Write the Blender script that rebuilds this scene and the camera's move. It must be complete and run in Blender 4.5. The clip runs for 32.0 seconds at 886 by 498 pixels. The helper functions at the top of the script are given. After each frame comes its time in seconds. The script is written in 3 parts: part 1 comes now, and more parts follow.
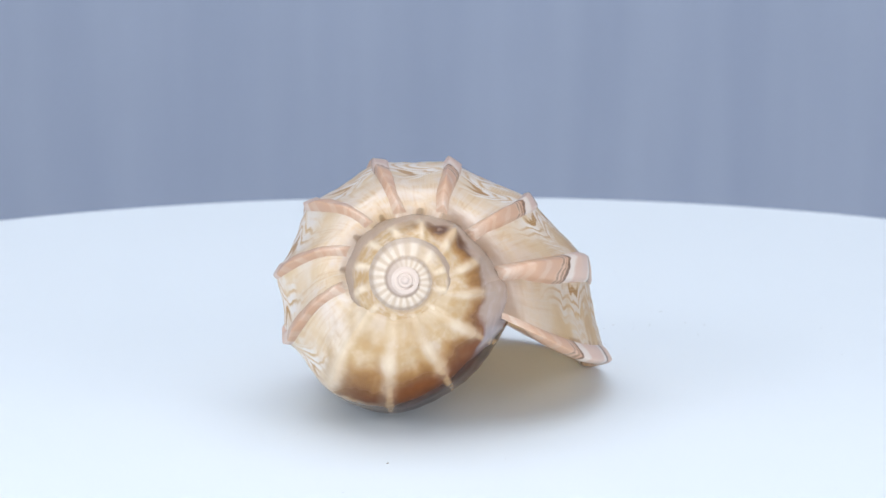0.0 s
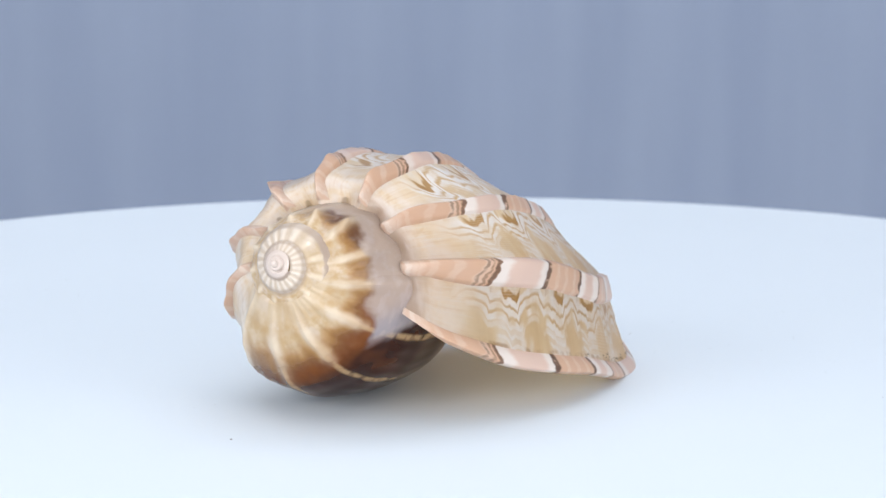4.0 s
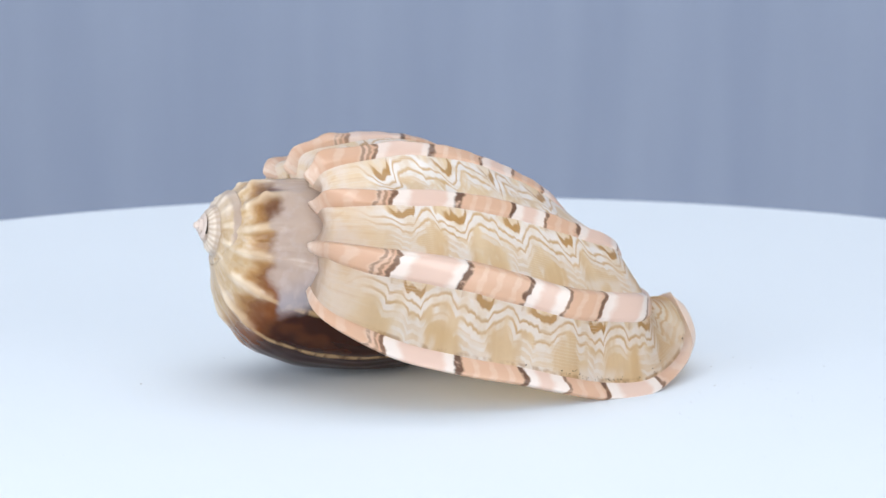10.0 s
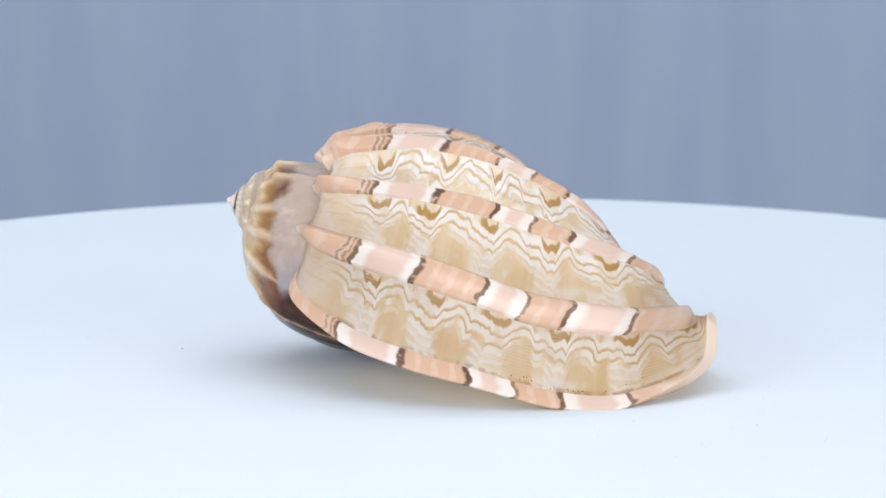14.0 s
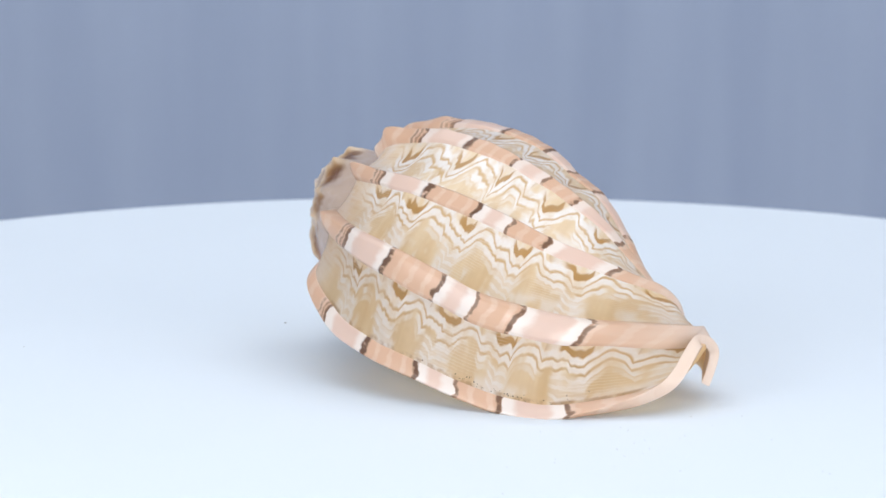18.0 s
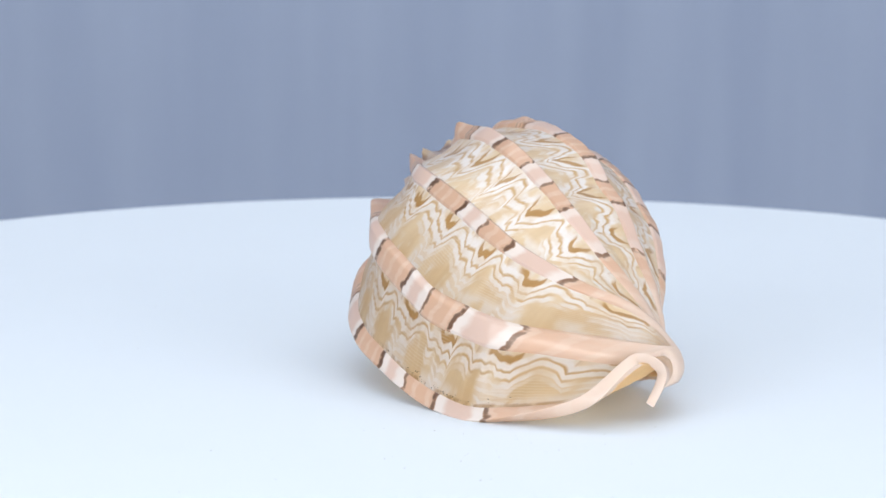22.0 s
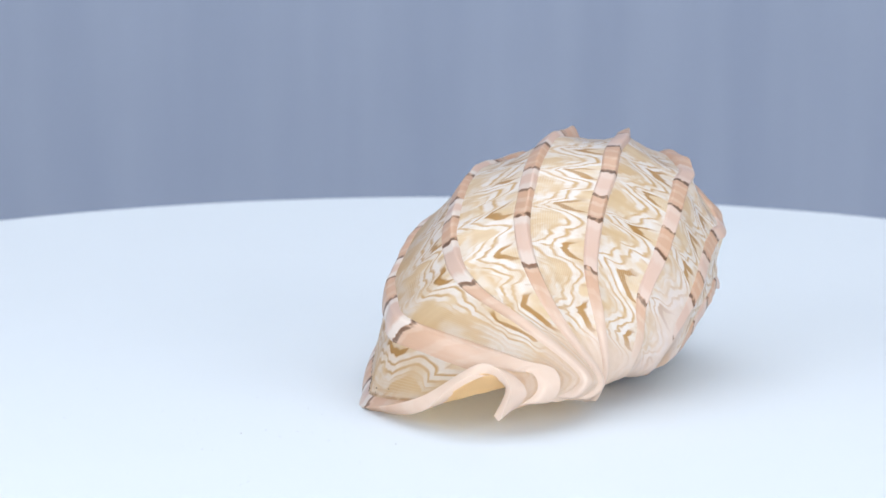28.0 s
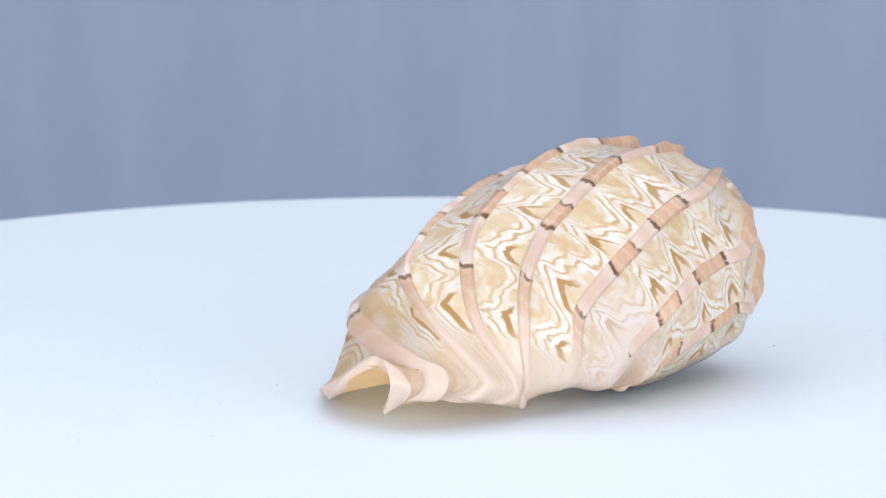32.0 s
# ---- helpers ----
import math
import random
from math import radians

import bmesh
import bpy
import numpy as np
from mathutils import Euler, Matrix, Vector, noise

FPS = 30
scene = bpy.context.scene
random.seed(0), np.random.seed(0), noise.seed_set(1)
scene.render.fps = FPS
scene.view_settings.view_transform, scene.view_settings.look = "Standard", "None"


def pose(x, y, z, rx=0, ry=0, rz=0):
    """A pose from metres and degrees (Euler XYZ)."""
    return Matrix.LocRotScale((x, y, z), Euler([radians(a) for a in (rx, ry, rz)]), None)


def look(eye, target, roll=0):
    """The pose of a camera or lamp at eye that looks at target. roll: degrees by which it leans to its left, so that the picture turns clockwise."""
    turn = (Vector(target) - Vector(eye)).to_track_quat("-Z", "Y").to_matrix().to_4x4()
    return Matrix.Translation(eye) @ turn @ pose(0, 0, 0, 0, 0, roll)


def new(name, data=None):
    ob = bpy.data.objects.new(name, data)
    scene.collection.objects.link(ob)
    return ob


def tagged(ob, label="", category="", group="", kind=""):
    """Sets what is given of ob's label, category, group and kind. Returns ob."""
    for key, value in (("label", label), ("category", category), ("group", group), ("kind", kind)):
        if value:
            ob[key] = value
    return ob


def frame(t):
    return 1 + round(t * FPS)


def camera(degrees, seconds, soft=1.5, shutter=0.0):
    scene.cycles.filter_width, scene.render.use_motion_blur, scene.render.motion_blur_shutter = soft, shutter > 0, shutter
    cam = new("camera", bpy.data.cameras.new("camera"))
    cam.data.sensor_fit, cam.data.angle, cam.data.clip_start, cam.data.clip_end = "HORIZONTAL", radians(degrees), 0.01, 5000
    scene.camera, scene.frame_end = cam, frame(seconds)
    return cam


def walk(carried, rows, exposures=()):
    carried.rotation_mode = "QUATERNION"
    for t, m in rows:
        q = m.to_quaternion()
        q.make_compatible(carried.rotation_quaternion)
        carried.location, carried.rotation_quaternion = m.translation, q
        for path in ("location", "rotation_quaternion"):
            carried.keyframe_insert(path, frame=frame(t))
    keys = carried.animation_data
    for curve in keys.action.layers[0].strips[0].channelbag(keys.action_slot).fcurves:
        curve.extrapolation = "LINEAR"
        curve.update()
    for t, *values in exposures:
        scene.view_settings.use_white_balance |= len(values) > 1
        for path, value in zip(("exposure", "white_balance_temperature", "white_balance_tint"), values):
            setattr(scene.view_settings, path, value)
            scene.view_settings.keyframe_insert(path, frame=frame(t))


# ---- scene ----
cam = camera(12.47, 32.0)
VIEW = pose(0, -0.65, 0.1504, 78.85, -0.417, 0.772)
cam.data.dof.use_dof = True
cam.data.dof.focus_distance = 0.638
cam.data.dof.aperture_fstop = 56
walk(cam, [(0, VIEW), (32, VIEW)])


def table_turn(t):
    """The turntable's angle at t seconds, in radians."""
    return -0.12164 * t - 0.00002612 * t * (32 - t) + 0.0000082255 * t * (32 - t) * (t - 16)


# ---- light: a white studio with large soft lamps ----
world = bpy.data.worlds.new("studio")
scene.world = world
world.use_nodes = True
world.node_tree.nodes["Background"].inputs[0].default_value = (0.90, 0.95, 1.0, 1)
world.node_tree.nodes["Background"].inputs[1].default_value = 0.85


def soft_lamp(name, eye, target, size_x, size_y, power, colour):
    data = bpy.data.lights.new(name, "AREA")
    data.shape, data.size, data.size_y, data.energy, data.color = "RECTANGLE", size_x, size_y, power, colour
    ob = new(name, data)
    ob.matrix_world = look(eye, target)
    return ob


soft_lamp("overhead_lamp", (0.0, 0.15, 1.9), (0, 0.15, 0), 3.2, 2.6, 22, (0.97, 0.98, 1.0))
soft_lamp("right_lamp", (1.2, -1.0, 0.48), (0, 0, 0.03), 1.0, 0.8, 9.6, (1.0, 0.98, 0.97))
soft_lamp("left_lamp", (-1.2, -1.0, 0.55), (0, 0, 0.03), 1.0, 0.9, 12.2, (0.97, 0.98, 1.0))
soft_lamp("front_lamp", (0.1, -1.8, 0.22), (0, 0, 0.03), 1.8, 0.4, 18.5, (1.0, 0.98, 0.96))
soft_lamp("backdrop_lamp", (0.0, 0.6, 1.2), (0, 1.3, -0.15), 1.4, 0.4, 5.4, (0.97, 0.98, 1.0))


# ---- materials ----
def nodes_of(name, roughness=0.5):
    mat = bpy.data.materials.new(name)
    mat.use_nodes = True
    tree = mat.node_tree
    bsdf = tree.nodes["Principled BSDF"]
    bsdf.inputs["Roughness"].default_value = roughness
    return mat, tree, bsdf


class Graph:
    """Short spellings for building a node tree."""

    def __init__(self, tree):
        self.tree = tree

    def put(self, socket, value):
        if hasattr(value, "is_output"):
            self.tree.links.new(value, socket)
        else:
            socket.default_value = value

    def math(self, op, a, b=0.0, c=0.0, clamp=False):
        n = self.tree.nodes.new("ShaderNodeMath")
        n.operation, n.use_clamp = op, clamp
        for i, v in enumerate((a, b, c)):
            self.put(n.inputs[i], v)
        return n.outputs[0]

    def add(self, a, b):
        return self.math("ADD", a, b)

    def sub(self, a, b):
        return self.math("SUBTRACT", a, b)

    def mul(self, a, b):
        return self.math("MULTIPLY", a, b)

    def step(self, x, lo, hi):
        """0 below lo, 1 above hi, smooth between."""
        n = self.tree.nodes.new("ShaderNodeMapRange")
        n.interpolation_type = "SMOOTHSTEP"
        self.put(n.inputs["Value"], x)
        self.put(n.inputs["From Min"], lo)
        self.put(n.inputs["From Max"], hi)
        return n.outputs["Result"]

    def bell(self, x, middle, half):
        """1 at the middle, 0 beyond half to either side."""
        d = self.math("ABSOLUTE", self.sub(x, middle))
        return self.math("SUBTRACT", 1.0, self.step(d, 0.35 * half, half))

    def mix(self, f, a, b):
        n = self.tree.nodes.new("ShaderNodeMix")
        n.data_type = "RGBA"
        self.put(n.inputs[0], f)
        self.put(n.inputs[6], a if hasattr(a, "is_output") else (*a, 1))
        self.put(n.inputs[7], b if hasattr(b, "is_output") else (*b, 1))
        return n.outputs[2]

    def noise(self, vector, scale, detail=3.0, rough=0.5, distort=0.0):
        n = self.tree.nodes.new("ShaderNodeTexNoise")
        n.inputs["Scale"].default_value = scale
        n.inputs["Detail"].default_value = detail
        n.inputs["Roughness"].default_value = rough
        n.inputs["Distortion"].default_value = distort
        self.tree.links.new(vector, n.inputs["Vector"])
        return n.outputs["Fac"]

    def uv(self):
        n = self.tree.nodes.new("ShaderNodeUVMap")
        n.uv_map = "growth"
        s = self.tree.nodes.new("ShaderNodeSeparateXYZ")
        self.tree.links.new(n.outputs[0], s.inputs[0])
        return n.outputs[0], s.outputs[0], s.outputs[1]

    def place(self):
        return self.tree.nodes.new("ShaderNodeTexCoord").outputs["Object"]

    def vec(self, x, y, z=0.0):
        n = self.tree.nodes.new("ShaderNodeCombineXYZ")
        for i, v in enumerate((x, y, z)):
            self.put(n.inputs[i], v)
        return n.outputs[0]

    def bump(self, bsdf, height, strength, distance):
        n = self.tree.nodes.new("ShaderNodeBump")
        n.inputs["Strength"].default_value = strength
        n.inputs["Distance"].default_value = distance
        self.tree.links.new(height, n.inputs["Height"])
        self.tree.links.new(n.outputs[0], bsdf.inputs["Normal"])


WHITE, OCHRE = (0.88, 0.87, 0.87), (0.53, 0.315, 0.085)
TAN, PALE_TAN = (0.68, 0.51, 0.30), (0.79, 0.65, 0.45)
PEACH, PINK, DARK = (0.68, 0.45, 0.32), (0.73, 0.56, 0.49), (0.075, 0.025, 0.012)


def glow_through(tree, bsdf, col, amount):
    """Thin shell lets a little light through."""
    out = tree.nodes["Material Output"]
    thin = tree.nodes.new("ShaderNodeBsdfTranslucent")
    g = Graph(tree)
    g.put(thin.inputs["Color"], g.mix(0.5, col, (1.0, 0.88, 0.68)))
    mix = tree.nodes.new("ShaderNodeMixShader")
    Graph(tree).put(mix.inputs[0], amount)
    tree.links.new(bsdf.outputs[0], mix.inputs[1])
    tree.links.new(thin.outputs[0], mix.inputs[2])
    tree.links.new(mix.outputs[0], out.inputs["Surface"])


def whorl_material():
    """Tan between the ribs; white and ochre lines follow each older rib and dip in steps towards the lip."""
    mat, tree, bsdf = nodes_of("shell_whorl", 0.3)
    g = Graph(tree)
    uv, u, v = g.uv()
    row = g.math("FLOOR", u)
    first = g.sub(1.0, g.step(u, 0.99, 1.01))
    f = g.sub(g.math("SUBTRACT", 1.0, g.math("FRACT", u)), g.add(0.10, g.mul(first, 0.17)))
    f = g.math("DIVIDE", f, g.sub(0.84, g.mul(first, 0.2)))
    shift = g.math("FRACT", g.mul(g.math("SINE", g.mul(row, 12.9898)), 43.7585))
    low = g.noise(g.vec(g.mul(u, 0.5), g.mul(v, 0.10), g.mul(row, 5.3)), 1.0, 2.0)
    mid = g.noise(g.vec(g.mul(u, 1.6), g.mul(v, 0.38), g.mul(row, 3.1)), 1.0, 2.0)
    fine_n = g.noise(g.vec(g.mul(u, 9.0), g.mul(v, 1.5)), 1.0, 3.0)
    # lines that follow the older rib in round arches and dip towards the lip in sharp points
    warp = g.add(g.add(v, g.mul(g.sub(low, 0.5), 8.0)), g.add(g.mul(g.sub(mid, 0.5), 3.0), g.mul(shift, 3.0)))

    def arches(period, phase):
        return g.sub(1.0, g.math("ABSOLUTE", g.math("SINE", g.mul(g.add(warp, phase), math.pi / period))))

    wide_dip, small_dip, hair_dip = arches(10.5, 3.0), arches(5.25, 1.2), arches(2.4, 0.7)
    column = g.step(wide_dip, 0.25, 0.6)
    older = g.step(u, 1.0, 2.5)
    swing = g.add(0.85, g.mul(older, 0.6))
    dip = g.add(g.mul(wide_dip, g.add(g.add(0.10, g.mul(older, 0.14)), g.mul(mid, 0.42))), g.mul(small_dip, g.sub(g.mul(low, g.sub(0.46, g.mul(older, 0.2))), 0.03)))
    dip = g.mul(g.add(dip, g.mul(hair_dip, g.mul(mid, 0.05))), swing)
    h = g.sub(g.sub(f, dip), g.mul(g.sub(fine_n, 0.5), 0.035))
    h = g.math("DIVIDE", h, g.add(1.0, g.mul(older, 0.34)))
    base = g.mix(g.step(g.noise(uv, 0.35, 3.0), 0.3, 0.7), TAN, PALE_TAN)
    base = g.mix(g.mul(g.step(g.noise(g.vec(g.mul(u, 1.7), g.mul(v, 0.16), 7.0), 1.0, 3.0), 0.45, 0.65), 0.4), base, (0.66, 0.46, 0.23))
    # white columns under the wide dips, between the tan flames, with finer chevrons in them
    chevron = g.step(g.math("SINE", g.add(g.mul(h, 46.0), g.mul(mid, 5.0))), -0.1, 0.7)
    milky = g.mul(g.mul(column, g.step(h, 0.28, 0.42)), g.add(0.25, g.mul(mid, 1.1)))
    col = g.mix(g.math("MULTIPLY", milky, g.add(0.45, g.mul(chevron, 0.55)), clamp=True), base, WHITE)
    # a soft white foot along the younger rib, broken
    foot = g.mul(g.step(f, 0.72, 0.9), g.step(g.noise(g.vec(g.mul(u, 2.0), g.mul(v, 0.3), 21.0), 1.0, 2.0), 0.48, 0.6))
    col = g.mix(g.mul(foot, 0.6), col, WHITE)
    watery = g.add(0.45, g.mul(g.step(g.noise(g.vec(g.mul(u, 3.0), g.mul(v, 0.35), 9.0), 1.0, 3.0), 0.32, 0.58), 0.55))
    broken = g.step(g.noise(g.vec(g.mul(u, 2.2), g.mul(v, 0.30), 17.0), 1.0, 2.0), 0.40, 0.60)
    for middle, half, tone, deep, whole in ((0.47, 0.06, WHITE, 0.5, broken), (0.345, 0.075, WHITE, 0.9, broken), (0.262, 0.040, OCHRE, 0.6, broken),
                                            (0.175, 0.085, WHITE, 0.95, watery), (0.09, 0.045, OCHRE, 0.8, watery), (0.01, 0.09, WHITE, 1.0, watery)):
        col = g.mix(g.mul(g.mul(g.bell(h, middle, half * 1.08), deep), whole), col, tone)
    # milky above the first line, with ochre pockets in the deepest dips, right under the rib
    over = g.sub(1.0, g.step(h, -0.06, -0.02))
    col = g.mix(g.mul(over, g.mul(watery, 0.8)), col, g.mix(g.step(mid, 0.4, 0.65), WHITE, PALE_TAN))
    pocket = g.mul(g.mul(g.sub(1.0, g.step(h, -0.085, -0.045)), g.step(h, -0.23, -0.17)), g.mul(g.step(f, -0.03, 0.02), g.step(g.add(wide_dip, g.mul(small_dip, 0.5)), 0.55, 0.75)))
    col = g.mix(g.mul(pocket, 0.92), col, g.mix(mid, (0.50, 0.28, 0.06), (0.34, 0.16, 0.03)))
    # hair-fine growth lines in patches
    grow = g.math("SINE", g.add(g.mul(u, 190.0), g.mul(fine_n, 3.0)))
    patch = g.step(g.noise(g.vec(g.mul(u, 1.1), g.mul(v, 0.09), 3.0), 1.0, 1.0), 0.52, 0.60)
    col = g.mix(g.mul(g.mul(g.step(grow, 0.2, 0.9), patch), 0.24), col, WHITE)
    grime = g.mul(g.bell(u, 0.105, 0.045), g.step(g.noise(g.vec(g.mul(u, 6.0), g.mul(v, 0.5), 13.0), 1.0, 3.0), 0.42, 0.6))
    col = g.mix(g.mul(grime, 0.7), col, (0.36, 0.20, 0.07))
    near = g.math("ABSOLUTE", g.sub(u, g.math("ROUND", u)))
    # pale pink folds towards the canal, with tan stripes along the growth lines
    canal = g.mul(g.step(g.add(v, g.mul(mid, 5.0)), 81.0, 86.0), g.math("MAXIMUM", g.step(u, 0.75, 1.0), g.step(v, 86.0, 88.5)))
    stripe = g.step(g.math("SINE", g.add(g.mul(u, 22.0), g.mul(fine_n, 2.0))), -0.2, 0.8)
    col = g.mix(g.mul(canal, 0.9), col, g.mix(g.mul(g.mul(stripe, g.sub(1.0, g.step(g.add(u, g.mul(g.sub(v, 86.0), 0.2)), 2.2, 3.2))), 0.4), (0.80, 0.68, 0.60), (0.66, 0.48, 0.30)))
    under = g.mul(g.step(g.add(u, g.mul(low, 0.8)), 5.0, 6.3), g.step(g.add(v, g.mul(mid, 8.0)), 62.0, 73.0))
    col = g.mix(g.mul(under, 0.85), col, g.mix(g.step(mid, 0.35, 0.7), (0.80, 0.68, 0.62), (0.80, 0.73, 0.72)))
    belly = g.mul(g.step(g.add(u, g.mul(mid, 0.5)), 6.1, 6.7), g.step(g.add(v, g.mul(low, 6.0)), 68.0, 76.0))
    col = g.mix(g.mul(belly, 0.8), col, g.mix(mid, (0.60, 0.38, 0.22), (0.72, 0.56, 0.44)))
    # plain tan above the shoulder, a white bloom at the suture
    top = g.math("SUBTRACT", 1.0, g.step(g.add(v, g.mul(g.sub(mid, 0.5), 4.0)), 21.0, 25.5))
    col = g.mix(g.mul(top, 0.88), col, g.mix(g.step(mid, 0.3, 0.7), (0.80, 0.64, 0.44), (0.87, 0.77, 0.64)))
    streak = g.noise(g.vec(g.mul(u, 17.0), g.mul(v, 0.14), 4.0), 1.0, 3.0)
    col = g.mix(g.mul(g.mul(top, g.step(streak, 0.52, 0.66)), 0.55), col, (0.84, 0.77, 0.70))
    col = g.mix(g.mul(g.mul(top, g.sub(1.0, g.step(streak, 0.34, 0.46))), 0.32), col, (0.60, 0.38, 0.17))
    bloom = g.mul(g.math("SUBTRACT", 1.0, g.step(g.add(v, g.mul(g.sub(low, 0.5), 9.0)), 18.0, 23.0)), g.step(mid, 0.3, 0.65))
    col = g.mix(g.mul(bloom, g.add(0.4, g.mul(g.step(grow, 0.0, 0.9), 0.25))), col, (0.84, 0.77, 0.76))
    # brown crescents at the suture: painted shade of the gaps between ribs
    suture_shade = g.mul(g.math("SUBTRACT", 1.0, g.step(g.add(v, g.mul(g.sub(near, 0.5), -5.0)), 12.5, 13.0)), g.math("SUBTRACT", 1.0, g.step(u, 7.4, 7.9)))
    col = g.mix(g.mul(suture_shade, 0.55), col, (0.22, 0.13, 0.06))
    flesh = g.mul(g.sub(1.0, g.step(g.add(v, g.mul(g.sub(mid, 0.5), 5.0)), 13.5, 18.5)), g.sub(1.0, g.step(u, 2.4, 3.6)))
    col = g.mix(g.mul(flesh, 0.9), col, g.mix(g.step(mid, 0.4, 0.7), (0.48, 0.37, 0.31), (0.58, 0.48, 0.44)))
    # the earlier whorl and the spire: cream ribs, tan and brown blotches between them
    low = g.noise(g.vec(g.mul(u, 1.5), g.mul(v, 0.10), 40.0), 1.0, 2.0)
    mid = g.noise(g.vec(g.mul(u, 3.0), g.mul(v, 0.45), 41.0), 1.0, 2.0)
    vo = g.add(v, g.mul(g.sub(g.noise(g.vec(g.mul(u, 2.6), g.mul(v, 0.22), 5.0), 1.0, 2.0), 0.5), 6.0))
    grain = g.noise(g.place(), 230.0, 3.0)
    knob = g.mul(g.step(v, 15.0, 20.0), g.sub(1.0, g.step(v, 27.5, 31.5)))
    rib = g.mul(g.sub(1.0, g.step(g.add(near, g.mul(g.sub(grain, 0.5), 0.25)), 0.04, 0.26)), g.add(0.35, g.mul(knob, 0.65)))
    gaps = g.sub(1.0, rib)
    old_col = g.mix(g.step(grain, 0.3, 0.7), (0.46, 0.325, 0.185), (0.61, 0.49, 0.345))
    old_col = g.mix(g.mul(g.step(low, 0.46, 0.62), 0.5), old_col, (0.62, 0.53, 0.46))
    old_col = g.mix(g.mul(rib, 0.65), old_col, (0.79, 0.69, 0.55))
    olive = g.mul(g.mul(g.step(mid, 0.35, 0.65), gaps), g.mul(g.step(v, 13.5, 17.0), g.sub(1.0, g.step(u, 22.0, 25.0))))
    old_col = g.mix(g.mul(olive, 0.7), old_col, (0.47, 0.30, 0.13))
    fresh = g.mul(g.step(u, 7.5, 8.6), g.sub(1.0, g.step(u, 14.3, 16.0)))
    blot = g.mul(g.mul(g.mul(g.step(vo, 18.5, 22.5), g.sub(1.0, g.step(vo, 27.5, 30.0))), fresh), g.add(g.mul(gaps, 0.5), 0.48))
    old_col = g.mix(blot, old_col, g.mix(g.step(g.add(vo, g.mul(gaps, 2.0)), 22.0, 28.0), (0.36, 0.18, 0.05), (0.11, 0.038, 0.012)))
    # brown enamel underneath, then the lilac and flesh glaze laid over it beside the suture
    dark = g.mul(g.step(vo, 22.0, 27.0), g.mul(g.step(g.add(u, g.mul(g.sub(v, 26.0), 0.03)), 7.7, 9.5), g.sub(1.0, g.step(u, 11.6, 12.5))))
    enamel = g.mix(g.step(g.add(vo, g.mul(low, 8.0)), 27.0, 36.0), (0.20, 0.065, 0.016), (0.030, 0.008, 0.004))
    enamel = g.mix(g.mul(g.step(low, 0.5, 0.7), 0.5), enamel, (0.10, 0.03, 0.008))
    thread = g.mul(g.sub(1.0, g.step(g.add(near, g.mul(g.sub(grain, 0.5), 0.08)), 0.02, 0.09)), g.add(0.15, g.mul(g.step(mid, 0.3, 0.55), 0.7)))
    enamel = g.mix(g.mul(thread, 0.65), enamel, (0.62, 0.42, 0.22))
    old_col = g.mix(dark, old_col, enamel)
    reach = g.sub(g.add(u, g.mul(g.sub(low, 0.5), 0.5)), g.mul(g.sub(v, 28.0), 0.06))
    glaze = g.mul(g.step(reach, 10.5, 10.85), g.step(g.add(vo, g.mul(g.bell(u, 12.3, 1.6), 3.5)), 26.5, 29.5))
    glaze_col = g.mix(g.step(reach, 10.9, 11.7), (0.32, 0.29, 0.31), (0.39, 0.305, 0.26))
    glaze_col = g.mix(g.mul(g.step(mid, 0.45, 0.7), 0.5), glaze_col, (0.45, 0.38, 0.36))
    old_col = g.mix(g.mul(glaze, 0.93), old_col, glaze_col)
    # finer, greyer ribs near the tip
    small_turns = g.step(u, 25.0, 27.5)
    old_col = g.mix(small_turns, old_col, g.mix(g.step(near, 0.12, 0.40), (0.72, 0.64, 0.56), (0.60, 0.50, 0.40)))
    old_col = g.mix(g.step(u, 47.0, 52.0), old_col, (0.52, 0.43, 0.38))
    # shade in the spire's suture grooves, put into the colour
    groove_shade = g.mul(g.add(g.bell(v, 12.5, 4.0), g.step(v, 25.0, 30.0)), g.step(u, 16.0, 22.0))
    old_col = g.mix(g.math("MULTIPLY", groove_shade, 0.6, clamp=True), old_col, (0.36, 0.27, 0.21))
    col = g.mix(g.step(g.add(u, g.mul(g.sub(mid, 0.5), 0.8)), 7.3, 8.2), col, old_col)
    mottle = g.step(g.noise(g.place(), 1300.0, 2.0), 0.3, 0.75)
    col = g.mix(g.mul(g.mul(g.sub(1.0, mottle), g.sub(1.0, dark)), 0.14), col, g.mix(0.5, col, (0.50, 0.36, 0.22)))
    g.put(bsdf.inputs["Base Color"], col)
    g.bump(bsdf, g.mul(g.add(g.mul(g.mul(grow, patch), 0.6), fine_n), g.sub(1.0, dark)), 0.22, 0.0001)
    g.put(bsdf.inputs["Coat Weight"], g.sub(0.3, g.mul(dark, 0.14)))
    g.put(bsdf.inputs["Specular IOR Level"], g.sub(0.3, g.mul(dark, 0.18)))
    bsdf.inputs["Coat Roughness"].default_value = 0.1
    g.put(bsdf.inputs["Roughness"], g.sub(0.3, g.mul(dark, 0.14)))
    glow_through(tree, bsdf, col, g.mul(g.add(g.add(0.06, g.mul(g.sub(1.0, g.step(u, 7.0, 8.2)), 0.22)), g.mul(g.sub(1.0, g.step(u, 0.8, 2.2)), 0.30)), g.sub(1.0, dark)))
    return mat


